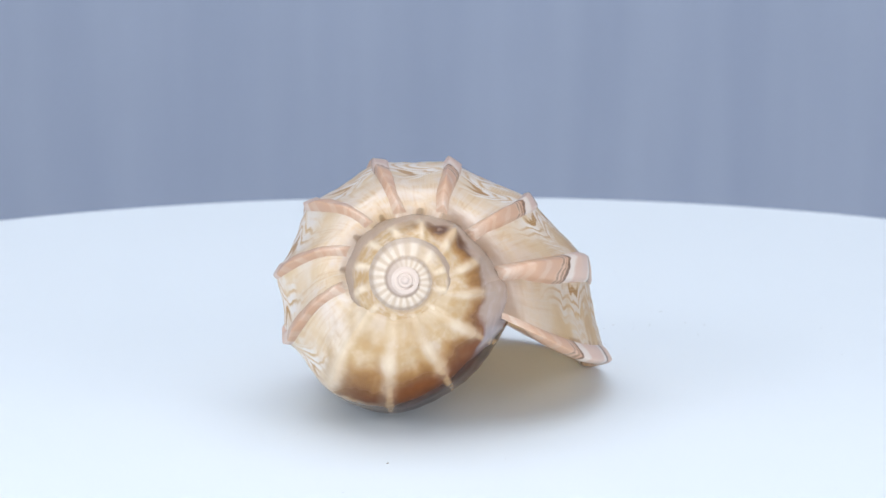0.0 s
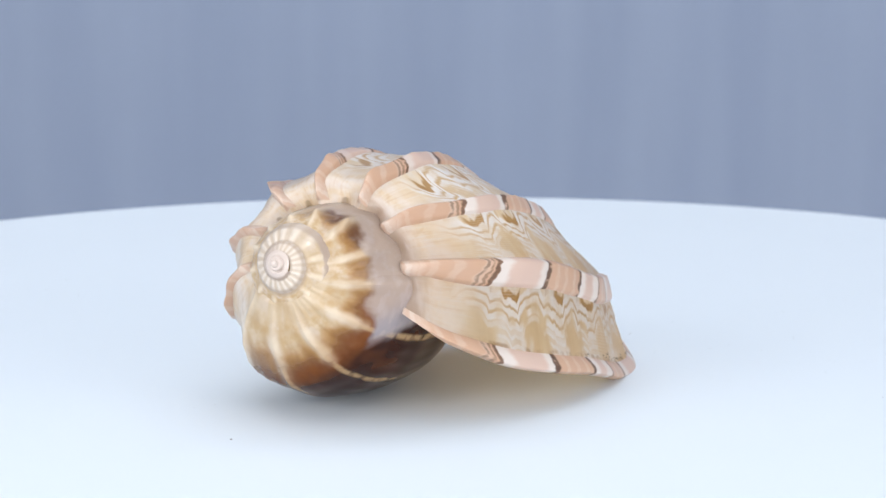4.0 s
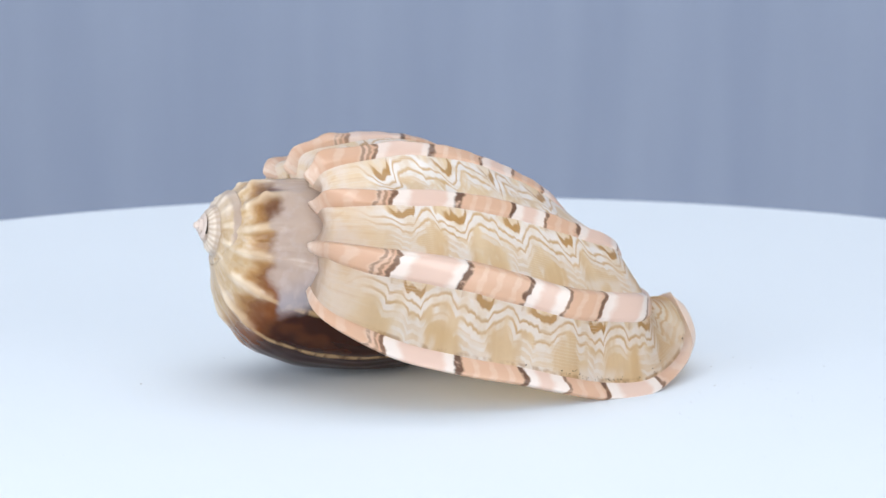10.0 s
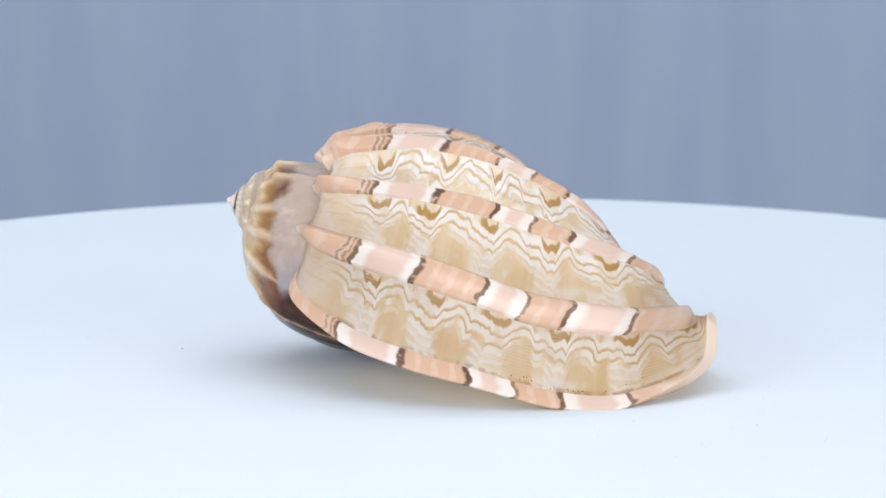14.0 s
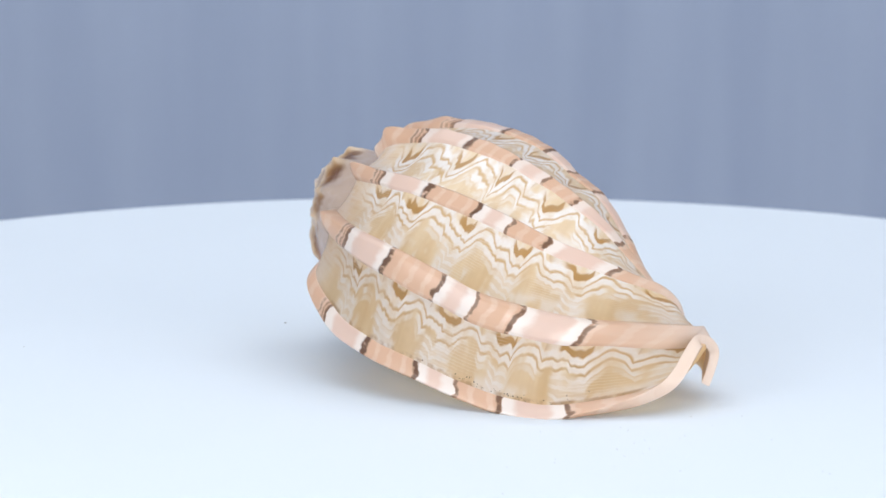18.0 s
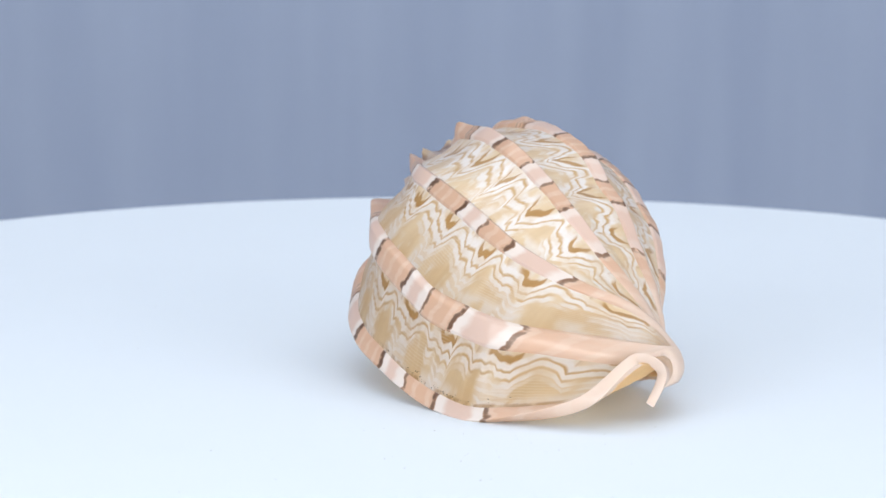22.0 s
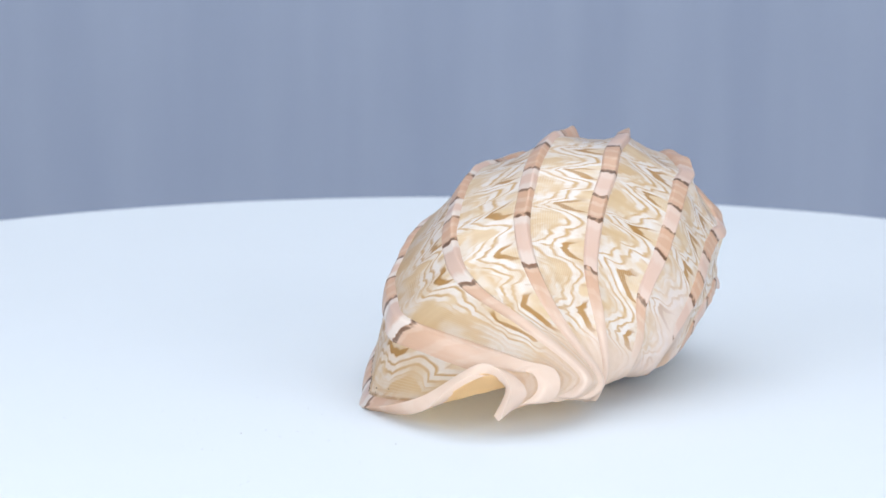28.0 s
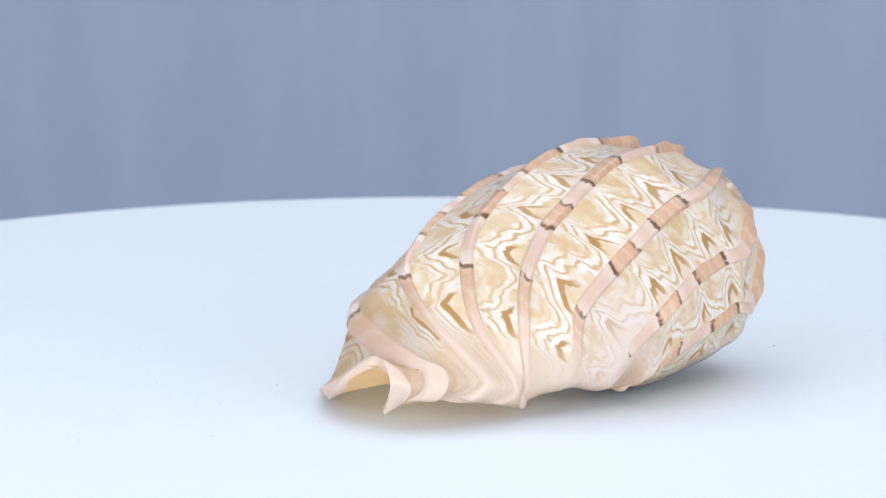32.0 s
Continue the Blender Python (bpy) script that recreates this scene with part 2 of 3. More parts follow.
def rib_material():
    """Peach and pink segments parted by white edges and dark brown bars."""
    mat, tree, bsdf = nodes_of("shell_rib", 0.32)
    g = Graph(tree)
    uv, u, v0 = g.uv()
    wob = g.noise(g.vec(g.mul(u, 16.0), g.mul(v0, 0.35)), 1.0, 3.0)
    side = g.math("ABSOLUTE", g.add(g.sub(u, g.math("ROUND", u)), 0.02))
    v = g.add(g.add(v0, g.mul(side, 6.0)), g.mul(g.sub(g.noise(g.vec(g.mul(u, 7.0), g.mul(v0, 0.3)), 1.0, 3.0), 0.5), 2.0))
    col = g.mix(wob, PEACH, (0.65, 0.43, 0.305))
    young = g.math("SUBTRACT", 1.0, g.mul(g.step(u, 1.8, 4.2), 0.65))
    stripes = g.step(g.math("SINE", g.mul(v, 2.1)), 0.1, 0.8)
    col = g.mix(g.mul(g.mul(stripes, wob), 0.75), col, (0.79, 0.66, 0.57))
    for lo, hi in ((26.5, 36.5), (48.3, 54.6), (62.5, 71.6)):
        inside = g.mul(g.step(v, lo - 0.1, lo + 0.1), g.math("SUBTRACT", 1.0, g.step(v, hi - 0.1, hi + 0.1)))
        col = g.mix(inside, col, PINK)
        for edge in (lo + 0.5, hi - 0.5):
            col = g.mix(g.mul(g.mul(g.mul(g.bell(v, edge, 1.9), inside), young), 0.75), col, (0.87, 0.85, 0.83))
    broken = g.step(g.noise(g.vec(g.mul(u, 14.0), g.mul(v0, 0.6), 2.0), 1.0, 2.0), 0.28, 0.5)
    for at, half, deep in ((24.6, 0.34, 0.6), (25.4, 0.3, 0.5), (26.2, 0.48, 0.85), (36.9, 0.95, 0.95), (47.9, 0.75, 0.95), (55.0, 0.5, 0.8), (62.0, 0.7, 0.9), (72.0, 0.6, 0.8)):
        fresh = 1.0 if at > 30 else g.sub(1.0, g.step(u, 3.5, 5.0))
        col = g.mix(g.mul(g.mul(g.bell(v, at, half * 0.9), deep), g.mul(broken, fresh)), col, DARK)
    pale = g.step(g.add(v0, g.mul(wob, 4.0)), 73.0, 85.0)
    col = g.mix(g.mul(pale, 0.85), col, (0.80, 0.69, 0.62))
    early = g.sub(1.0, g.step(g.add(v0, g.mul(wob, 5.0)), 15.0, 22.0))
    ring = g.step(g.math("SINE", g.add(g.mul(v, 2.6), g.mul(wob, 3.0))), -0.3, 0.6)
    col = g.mix(g.mul(early, g.add(0.35, g.mul(ring, 0.5))), col, (0.85, 0.75, 0.68))
    g.put(bsdf.inputs["Base Color"], col)
    g.bump(bsdf, g.noise(g.vec(g.mul(u, 30.0), g.mul(v0, 0.5)), 1.0, 3.0), 0.2, 0.0001)
    bsdf.inputs["Coat Weight"].default_value = 0.45
    bsdf.inputs["Specular IOR Level"].default_value = 0.35
    bsdf.inputs["Coat Roughness"].default_value = 0.11
    glow_through(tree, bsdf, col, 0.32)
    return mat


def plain_material(name, a, b, scale, roughness, bump=0.1, distance=0.0002, coat=0.0, thin=0.0, gloss=0.5):
    mat, tree, bsdf = nodes_of(name, roughness)
    g = Graph(tree)
    p = g.place()
    n = g.noise(p, scale, 4.0)
    col = g.mix(n, a, b)
    g.put(bsdf.inputs["Base Color"], col)
    g.bump(bsdf, g.noise(p, scale * 5, 3.0), bump, distance)
    if thin:
        glow_through(tree, bsdf, col, thin)
    bsdf.inputs["Coat Weight"].default_value = coat
    bsdf.inputs["Specular IOR Level"].default_value = gloss
    return mat


def backdrop_material():
    mat, tree, bsdf = nodes_of("grey_cloth", 0.9)
    g = Graph(tree)
    p = g.place()
    s = tree.nodes.new("ShaderNodeSeparateXYZ")
    tree.links.new(p, s.inputs[0])
    streak = g.noise(g.vec(g.mul(s.outputs[0], 20.0), g.mul(s.outputs[2], 1.6)), 2.0, 3.0)
    weave = g.noise(p, 9.0, 3.0)
    f = g.add(g.mul(streak, 0.7), g.mul(weave, 0.3))
    g.put(bsdf.inputs["Base Color"], g.mix(g.step(f, 0.3, 0.7), (0.262, 0.318, 0.44), (0.292, 0.35, 0.472)))
    return mat


WHORL, RIB = whorl_material(), rib_material()
TIP = plain_material("shell_tip", (0.58, 0.49, 0.44), (0.68, 0.59, 0.54), 300, 0.3, 0.05)
INNER = plain_material("shell_inside", (0.93, 0.75, 0.48), (0.93, 0.78, 0.53), 90, 0.35, thin=0.92)
TABLE_WHITE = plain_material("white_laminate", (0.698, 0.772, 0.846), (0.713, 0.787, 0.861), 30, 0.6, 0.03, gloss=0.15)
RIM_WHITE = plain_material("white_rim", (0.78, 0.79, 0.80), (0.81, 0.82, 0.83), 30, 0.4, 0.03)
BENCH_GREY = plain_material("grey_bench", (0.30, 0.31, 0.33), (0.35, 0.36, 0.38), 12, 0.6)
WALL_WHITE = plain_material("white_wall", (0.78, 0.80, 0.83), (0.81, 0.83, 0.86), 3, 0.8)
CLOTH = backdrop_material()
DUST = plain_material("dark_dust", (0.10, 0.08, 0.06), (0.25, 0.20, 0.15), 900, 0.9)


# ---- mesh helpers ----
def part(name, bm, material, parent=None, label="", smooth=True):
    me = bpy.data.meshes.new(name)
    for f in bm.faces:
        f.smooth = smooth
    bm.to_mesh(me)
    bm.free()
    me.materials.append(material)
    ob = new(name, me)
    ob.parent = parent
    return tagged(ob, label)


def sheet_mesh(name, rows, coords, material, parent=None, label="", closed=False, extra=()):
    """A quad sheet over rows[i][j] (n x m x 3 array) with the growth coordinates in its UV map. closed: joins the last column to the first."""
    n, m = rows.shape[:2]
    verts = rows.reshape(-1, 3).tolist()
    faces, cols = [], m if closed else m - 1
    for i in range(n - 1):
        for j in range(cols):
            k = (j + 1) % m
            faces.append((i * m + j, i * m + k, (i + 1) * m + k, (i + 1) * m + j))
    me = bpy.data.meshes.new(name)
    me.from_pydata(verts, [], faces)
    flat = coords.reshape(-1, 2)
    layer = me.uv_layers.new(name="growth")
    loops = np.empty(len(me.loops), dtype=np.int32)
    me.loops.foreach_get("vertex_index", loops)
    layer.data.foreach_set("uv", flat[loops].astype(np.float32).ravel())
    me.polygons.foreach_set("use_smooth", [True] * len(me.polygons))
    me.materials.append(material)
    ob = new(name, me)
    ob.parent = parent
    return tagged(ob, label)


def turned(profile, steps=96):
    """A solid of revolution about z from a closed outline of (r, z)."""
    bm = bmesh.new()
    rings = []
    for r, z in profile:
        if r < 1e-6:
            rings.append([bm.verts.new((0, 0, z))])
        else:
            rings.append([bm.verts.new((r * math.cos(2 * math.pi * k / steps), r * math.sin(2 * math.pi * k / steps), z)) for k in range(steps)])
    for a, b in zip(rings, rings[1:]):
        for k in range(steps):
            j = (k + 1) % steps
            if len(a) == 1:
                bm.faces.new((a[0], b[k], b[j]))
            elif len(b) == 1:
                bm.faces.new((a[k], b[0], a[j]))
            else:
                bm.faces.new((a[k], b[k], b[j], a[j]))
    bmesh.ops.recalc_face_normals(bm, faces=bm.faces)
    return bm


def box(x0, y0, z0, x1, y1, z1, bevel=0.0):
    bm = bmesh.new()
    bmesh.ops.create_cube(bm, size=1.0, matrix=Matrix.Translation(((x0 + x1) / 2, (y0 + y1) / 2, (z0 + z1) / 2)) @ Matrix.Diagonal((x1 - x0, y1 - y0, z1 - z0, 1)))
    if bevel:
        bmesh.ops.bevel(bm, geom=list(bm.edges), offset=bevel, segments=2, affect="EDGES")
    return bm


# ---- the studio ----
BENCH = -0.75
tagged(part("floor", box(-2.0, -2.0, BENCH - 0.04, 2.0, 2.1, BENCH), BENCH_GREY, smooth=False), "plain grey studio floor", "floor", kind="structure")
tagged(part("wall_left", box(-2.1, -2.1, BENCH - 0.04, -2.0, 2.2, 2.2), WALL_WHITE, smooth=False), "plain pale studio wall", "wall", kind="structure")
tagged(part("wall_right", box(2.0, -2.1, BENCH - 0.04, 2.1, 2.2, 2.2), WALL_WHITE, smooth=False), "plain pale studio wall", "wall", kind="structure")
tagged(part("wall_back", box(-2.0, 2.1, BENCH - 0.04, 2.0, 2.2, 2.2), WALL_WHITE, smooth=False), "plain pale studio wall behind the cloth", "wall", kind="structure")
tagged(part("wall_front", box(-2.0, -2.1, BENCH - 0.04, 2.0, -2.0, 2.2), WALL_WHITE, smooth=False), "plain pale studio wall", "wall", kind="structure")
tagged(part("ceiling", box(-2.1, -2.1, 2.2, 2.1, 2.2, 2.3), WALL_WHITE, smooth=False), "plain pale studio ceiling", "ceiling", kind="structure")


def cloth_backdrop():
    """A hanging cloth with shallow upright folds."""
    n, m = 60, 240
    x = np.linspace(-1.0, 1.0, m)[None, :] * np.ones((n, 1))
    z = np.linspace(BENCH + 0.002, 1.3, n)[:, None] * np.ones((1, m))
    sway = 0.007 * np.sin(x * 13 + 0.6) + 0.003 * np.sin(x * 37 + 2.4 * z) + 0.0015 * np.sin(x * 71 - 5.0 * z + 2) + 0.003 * np.sin(x * 7 + z * 9)
    y = 1.25 + sway * (0.5 + 0.5 * np.sin(x * 2.3 + 1) ** 2)
    front = np.stack([x, y, z], -1)
    ob = sheet_mesh("backdrop", front, np.stack([x, z], -1), CLOTH)
    solid = ob.modifiers.new("thickness", "SOLIDIFY")
    solid.thickness = 0.003
    return tagged(ob, "grey-blue cloth backdrop with faint upright folds", "backdrop", kind="structure")


cloth_backdrop()


def turntable():
    """A round white display plate on a column."""
    root = new("turntable")
    root.location = (0, 0, 0)
    R = 0.171
    part("plate", turned([(0, 0), (R - 0.0025, 0), (R - 0.0008, -0.0006), (R, -0.0025), (R, -0.010), (R - 0.001, -0.012), (0, -0.012)], 192), TABLE_WHITE, root, "smooth white round plate")
    part("column", turned([(0, -0.0125), (0.06, -0.0125), (0.05, -0.03), (0.045, BENCH + 0.06), (0.06, BENCH + 0.03), (0.06, BENCH + 0.021), (0, BENCH + 0.021)], 64), RIM_WHITE, root, "white round column")
    part("base", turned([(0, BENCH + 0.02), (0.148, BENCH + 0.02), (0.15, BENCH + 0.018), (0.15, BENCH + 0.001), (0, BENCH + 0.001)], 96), RIM_WHITE, root, "white round base")
    return tagged(root, "round white turntable with a smooth matt top", "turntable")


TURNTABLE = turntable()

# ---- the harp shell: lofted from its ribs, in millimetres along, above and behind its coiling axis ----
STATIONS = np.array([12, 19, 26, 37, 48, 55, 62, 72, 80, 86, 91, 95.0])


RIB_LINES = []


def rib_line(along, above, behind):
    """One rib from the suture over the shoulder to the canal, at the stations."""
    RIB_LINES.append(np.stack([along, above, behind], -1))


rib_line([15.4, 16.4, 25.2, 37.0, 48.2, 56.0, 63.7, 74.6, 83.4, 82.6, 84.2, 84.6],
         [-6.0, -8.9, -11.8, -13.0, -13.4, -14.1, -14.6, -12.6, -6.8, -1.0, -4.0, -9.3],
         [-14.6, -21.6, -27.8, -32.3, -33.3, -32.8, -31.2, -27.3, -15.8, -6.0, -1.5, -3.4])
rib_line([14.7, 17.3, 26.0, 37.2, 48.0, 55.0, 62.0, 72.0, 78.4, 77.8, 79.2, 81.5],
         [1.0, 2.0, 3.2, 3.3, 2.0, 1.0, 0.7, 0.5, -1.4, -3.5, -7.0, -8.6],
         [-13.9, -19.3, -25.7, -29.0, -29.1, -28.9, -26.6, -20.2, -1.8, 4.2, 4.0, -0.4])
rib_line([15.6, 17.4, 26.0, 36.8, 46.4, 52.7, 59.0, 69.0, 73.5, 71.9, 73.5, 75.9],
         [6.6, 9.2, 12.0, 13.1, 12.5, 11.5, 10.1, 7.1, 1.9, -6.1, -8.7, -9.8],
         [-9.4, -13.5, -18.2, -19.8, -19.2, -18.4, -16.9, -10.8, -0.0, 8.0, 7.0, 3.8])
rib_line([15.4, 17.7, 25.5, 35.5, 44.5, 50.5, 56.3, 63.7, 68.1, 67.1, 68.5, 70.5],
         [10.0, 13.9, 17.6, 18.9, 17.9, 16.3, 14.2, 8.4, -0.1, -8.6, -11.3, -11.7],
         [-5.6, -5.9, -6.7, -6.9, -6.5, -5.9, -5.2, -1.9, 4.2, 9.2, 7.7, 4.9])
rib_line([14.3, 16.3, 24.5, 34.3, 42.7, 47.9, 53.0, 59.9, 63.5, 65.0, 65.0, 62.8],
         [9.8, 14.5, 17.4, 18.5, 17.0, 14.7, 12.6, 6.0, -1.5, -8.3, -12.8, -14.8],
         [0.9, 2.7, 4.7, 5.3, 6.3, 6.0, 6.3, 7.0, 9.0, 9.5, 7.8, 6.0])
rib_line([13.0, 14.3, 23.0, 31.1, 39.0, 43.9, 49.0, 55.8, 57.0, 58.4, 58.0, 57.2],
         [8.0, 11.0, 11.4, 11.3, 9.6, 7.6, 5.2, -0.4, -7.2, -12.0, -13.4, -12.2],
         [5.4, 9.6, 15.1, 16.1, 16.5, 16.4, 16.0, 14.1, 13.6, 11.1, 7.1, 3.1])
rib_line([11.2, 12.8, 20.6, 27.4, 34.4, 39.4, 43.7, 49.3, 51.2, 52.1, 51.7, 51.5],
         [4.2, 4.1, 0.7, 0.4, -0.7, -2.5, -4.9, -9.0, -14.1, -14.8, -12.6, -10.5],
         [8.6, 14.2, 20.2, 20.5, 20.4, 20.5, 19.6, 17.4, 13.7, 8.7, 4.2, 1.2])
rib_line([9.0, 11.0, 18.5, 24.3, 31.0, 38.6, 42.6, 44.8, 45.0, 45.1, 44.8, 44.6],
         [-1.0, -4.1, -9.9, -9.5, -10.6, -12.1, -14.3, -16.3, -17.0, -15.8, -13.5, -12.0],
         [9.4, 14.4, 18.5, 19.5, 19.1, 18.0, 16.7, 13.6, 9.3, 4.8, 1.3, -1.7])
rib_line([4.8, 8.5, 13.8, 21.0, 29.4, 36.6, 42.0, 46.0, 48.5, 50.0, 51.0, 52.0],
         [-4.5, -11.1, -16.4, -17.7, -18.2, -18.3, -17.6, -15.0, -11.7, -9.2, -7.4, -5.6],
         [5.6, 9.4, 11.5, 12.5, 11.8, 11.0, 9.7, 7.6, 5.5, 3.9, 3.0, 2.2])
rib_line([3.9, 6.2, 11.5, 18.8, 26.8, 34.5, 40.7, 44.8, 47.3, 49.0, 50.5, 51.5],
         [-5.9, -12.8, -18.4, -21.1, -21.4, -20.7, -19.4, -16.3, -12.5, -9.4, -7.0, -5.0],
         [1.8, 2.3, 2.3, 2.2, 2.2, 1.8, 1.4, 0.9, 0.7, 0.5, 0.4, 0.3])
rib_line([3.4, 5.9, 10.7, 18.4, 26.3, 33.6, 39.8, 44.0, 47.0, 49.0, 50.5, 51.5],
         [-5.6, -10.9, -15.0, -17.3, -17.7, -16.8, -15.2, -12.5, -9.7, -7.3, -5.3, -4.0],
         [-1.4, -3.7, -6.1, -7.4, -7.9, -7.9, -7.5, -6.4, -5.1, -3.9, -2.8, -2.1])
rib_line([3.6, 5.8, 11.3, 18.2, 25.5, 32.7, 39.0, 45.0, 49.0, 52.0, 54.0, 55.0],
         [-4.3, -6.8, -8.9, -10.1, -10.1, -9.3, -8.0, -6.8, -5.8, -4.9, -4.0, -3.2],
         [-3.6, -7.6, -11.4, -13.9, -14.5, -13.8, -12.4, -10.7, -9.4, -7.9, -6.4, -5.1])
rib_line([3.8, 6.2, 10.8, 18.5, 25.0, 32.0, 38.0, 44.0, 48.0, 51.0, 53.0, 54.0],
         [-1.9, -2.2, -2.0, -1.5, -1.2, -0.8, -0.5, -0.4, -0.3, -0.2, -0.2, -0.1],
         [-5.2, -8.9, -12.6, -16.6, -17.0, -15.6, -13.6, -11.0, -9.0, -7.0, -5.0, -4.0])
APEX = np.array([-13.0, -46.2, 26.45])
AXIS = np.array([-0.01627, 0.98474, -0.17330])
ABOVE = np.array([-0.00286, 0.17327, 0.98487])
BEHIND = np.array([-0.99986, -0.01652, 0.0])


def spline(x, y, at):
    """A smooth curve through y at x (Hermite, with three-point slopes)."""
    h = np.diff(x)
    d = np.diff(y, axis=0) / h.reshape(-1, *([1] * (y.ndim - 1)))
    hs = h.reshape(-1, *([1] * (y.ndim - 1)))
    m = np.empty_like(y)
    m[1:-1] = (d[:-1] * hs[1:] + d[1:] * hs[:-1]) / (hs[1:] + hs[:-1])
    m[0], m[-1] = 1.5 * d[0] - 0.5 * m[1], 1.5 * d[-1] - 0.5 * m[-2]
    i = np.clip(np.searchsorted(x, at, side="right") - 1, 0, len(x) - 2)
    t = ((at - x[i]) / h[i]).reshape(-1, *([1] * (y.ndim - 1)))
    hh = h[i].reshape(t.shape)
    return (1 + 2 * t) * (1 - t) ** 2 * y[i] + t * (1 - t) ** 2 * hh * m[i] + t * t * (3 - 2 * t) * y[i + 1] + t * t * (t - 1) * hh * m[i + 1]


def earlier_turns():
    """The rib lines of the spire: twelve ribs in its first turn, finer ones above, each turn 0.555 of the one below it."""
    turns = np.array([254, 304, 340, 380, 420, 470, 525, 614.0])
    rows = np.array([[3.9, 5.5, 6.3, 9.3, 10.8, 12.6, 21.0, 15.3], [4.2, 5.2, 6.3, 8.2, 9.8, 10.6, 20.5, 12.1],
                     [4.6, 5.2, 6.2, 7.3, 9.0, 8.9, 19.5, 10.3], [4.8, 5.2, 6.0, 6.6, 8.2, 7.7, 17.5, 9.7],
                     [4.3, 4.9, 5.2, 6.2, 6.9, 7.5, 14.5, 9.6], [3.7, 4.6, 4.6, 6.1, 6.0, 7.6, 11.2, 9.5],
                     [3.3, 4.5, 4.0, 5.9, 5.2, 7.3, 8.1, 9.1], [2.8, 3.9, 3.5, 5.1, 4.4, 6.4, 5.9, 7.6]])
    angles = np.concatenate([np.arange(285, 720, 30.0), np.arange(729, 1330, 17.0)])
    lines = []
    for a in angles:
        q = spline(turns, rows, np.array([min(a, 614.0)]))[0].reshape(4, 2)
        shrink = 0.555 ** (max(a - 614, 0) / 360)
        q = q * shrink + np.array([-0.4, 0.0]) * (1 - shrink)
        deeper = np.array([[k * (q[3, 0] - q[2, 0]) * 0.35 + q[3, 0], q[3, 1] * (1 - 0.1 * k)] for k in range(1, 9)])
        q = np.concatenate([q, deeper])
        lag = np.array([-11, -5, 0, 4, 5, 6, 7, 8, 8, 8, 8, 8.0]) * max(0.3, min(1.0, (640 - a) / 300))
        ang = np.radians(a + lag)
        lines.append(np.stack([q[:, 0], q[:, 1] * np.cos(ang), q[:, 1] * np.sin(ang)], -1))
    return np.array(lines)


RIB_LINES = np.concatenate([np.array(RIB_LINES), earlier_turns()])


def crest_surface(us, vs):
    """The smooth surface through the rib crests at rib numbers us (one for each row, or for each row and station) and stations vs,
    in shell coordinates, and its outward normals."""
    across = np.stack([spline(STATIONS, line, vs) for line in RIB_LINES])
    knots = np.arange(len(RIB_LINES), dtype=float)

    def at(u):
        if u.ndim == 1:
            return spline(knots, across, u)
        return np.stack([spline(knots, across[:, j], u[:, j]) for j in range(len(vs))], 1)

    p = at(us)
    du = at(us + 0.01) - at(us - 0.01)
    dv = np.gradient(p, axis=1)
    n = np.cross(du, dv)
    n /= np.maximum(np.linalg.norm(n, axis=-1, keepdims=True), 1e-9)
    return p, n


def to_place(p):
    """Shell coordinates in millimetres to metres on the plate."""
    q = APEX + p[..., 0:1] * AXIS + p[..., 1:2] * ABOVE + p[..., 2:3] * BEHIND
    return q * 0.001


def hollow(us, vs):
    """How far the wall between the ribs lies under the crests, in millimetres."""
    us = us if us.ndim == 2 else us[:, None]
    f = us - np.floor(us)
    sag = 0.72 + (0.62 + 0.5 * np.exp(-((vs[None, :] - 27) / 6) ** 2)) * np.sin(np.pi * f) ** 1.3
    fade = np.interp(vs, [12, 20, 26, 60, 74, 82, 95], [0.7, 1.0, 1.15, 1.0, 0.8, 1.0, 1.0])
    late = np.interp(us, [0, 7.3, 8.2, 12], [1, 1, 0, 0])
    merge = 1 - np.interp(vs, [74, 83], [0, 0.6])[None] * np.interp(us, [1.2, 2.2], [0, 1])
    merge = merge * (1 - np.interp(vs, [82, 88], [0, 0.7])[None] * np.interp(us, [0.9, 1.2], [1, 0]))
    return sag * fade[None, :] * late * merge


def ripple(us, vs):
    """Faint uneven growth of the wall, in millimetres."""
    u, v = us[:, None], vs[None]
    a = np.sin(3.1 * u + 0.21 * v + 1.3 * np.sin(0.17 * v + u)) * np.sin(0.33 * v - 1.7 * u)
    b = np.sin(23.0 * u + 0.9 * np.sin(0.4 * v)) * np.sin(0.11 * v + 0.9 * u)
    return (0.10 * a + 0.05 * b) * np.interp(us, [0, 0.3, 8, 20, 30], [0, 1, 1, 0.6, 0.2])[:, None]


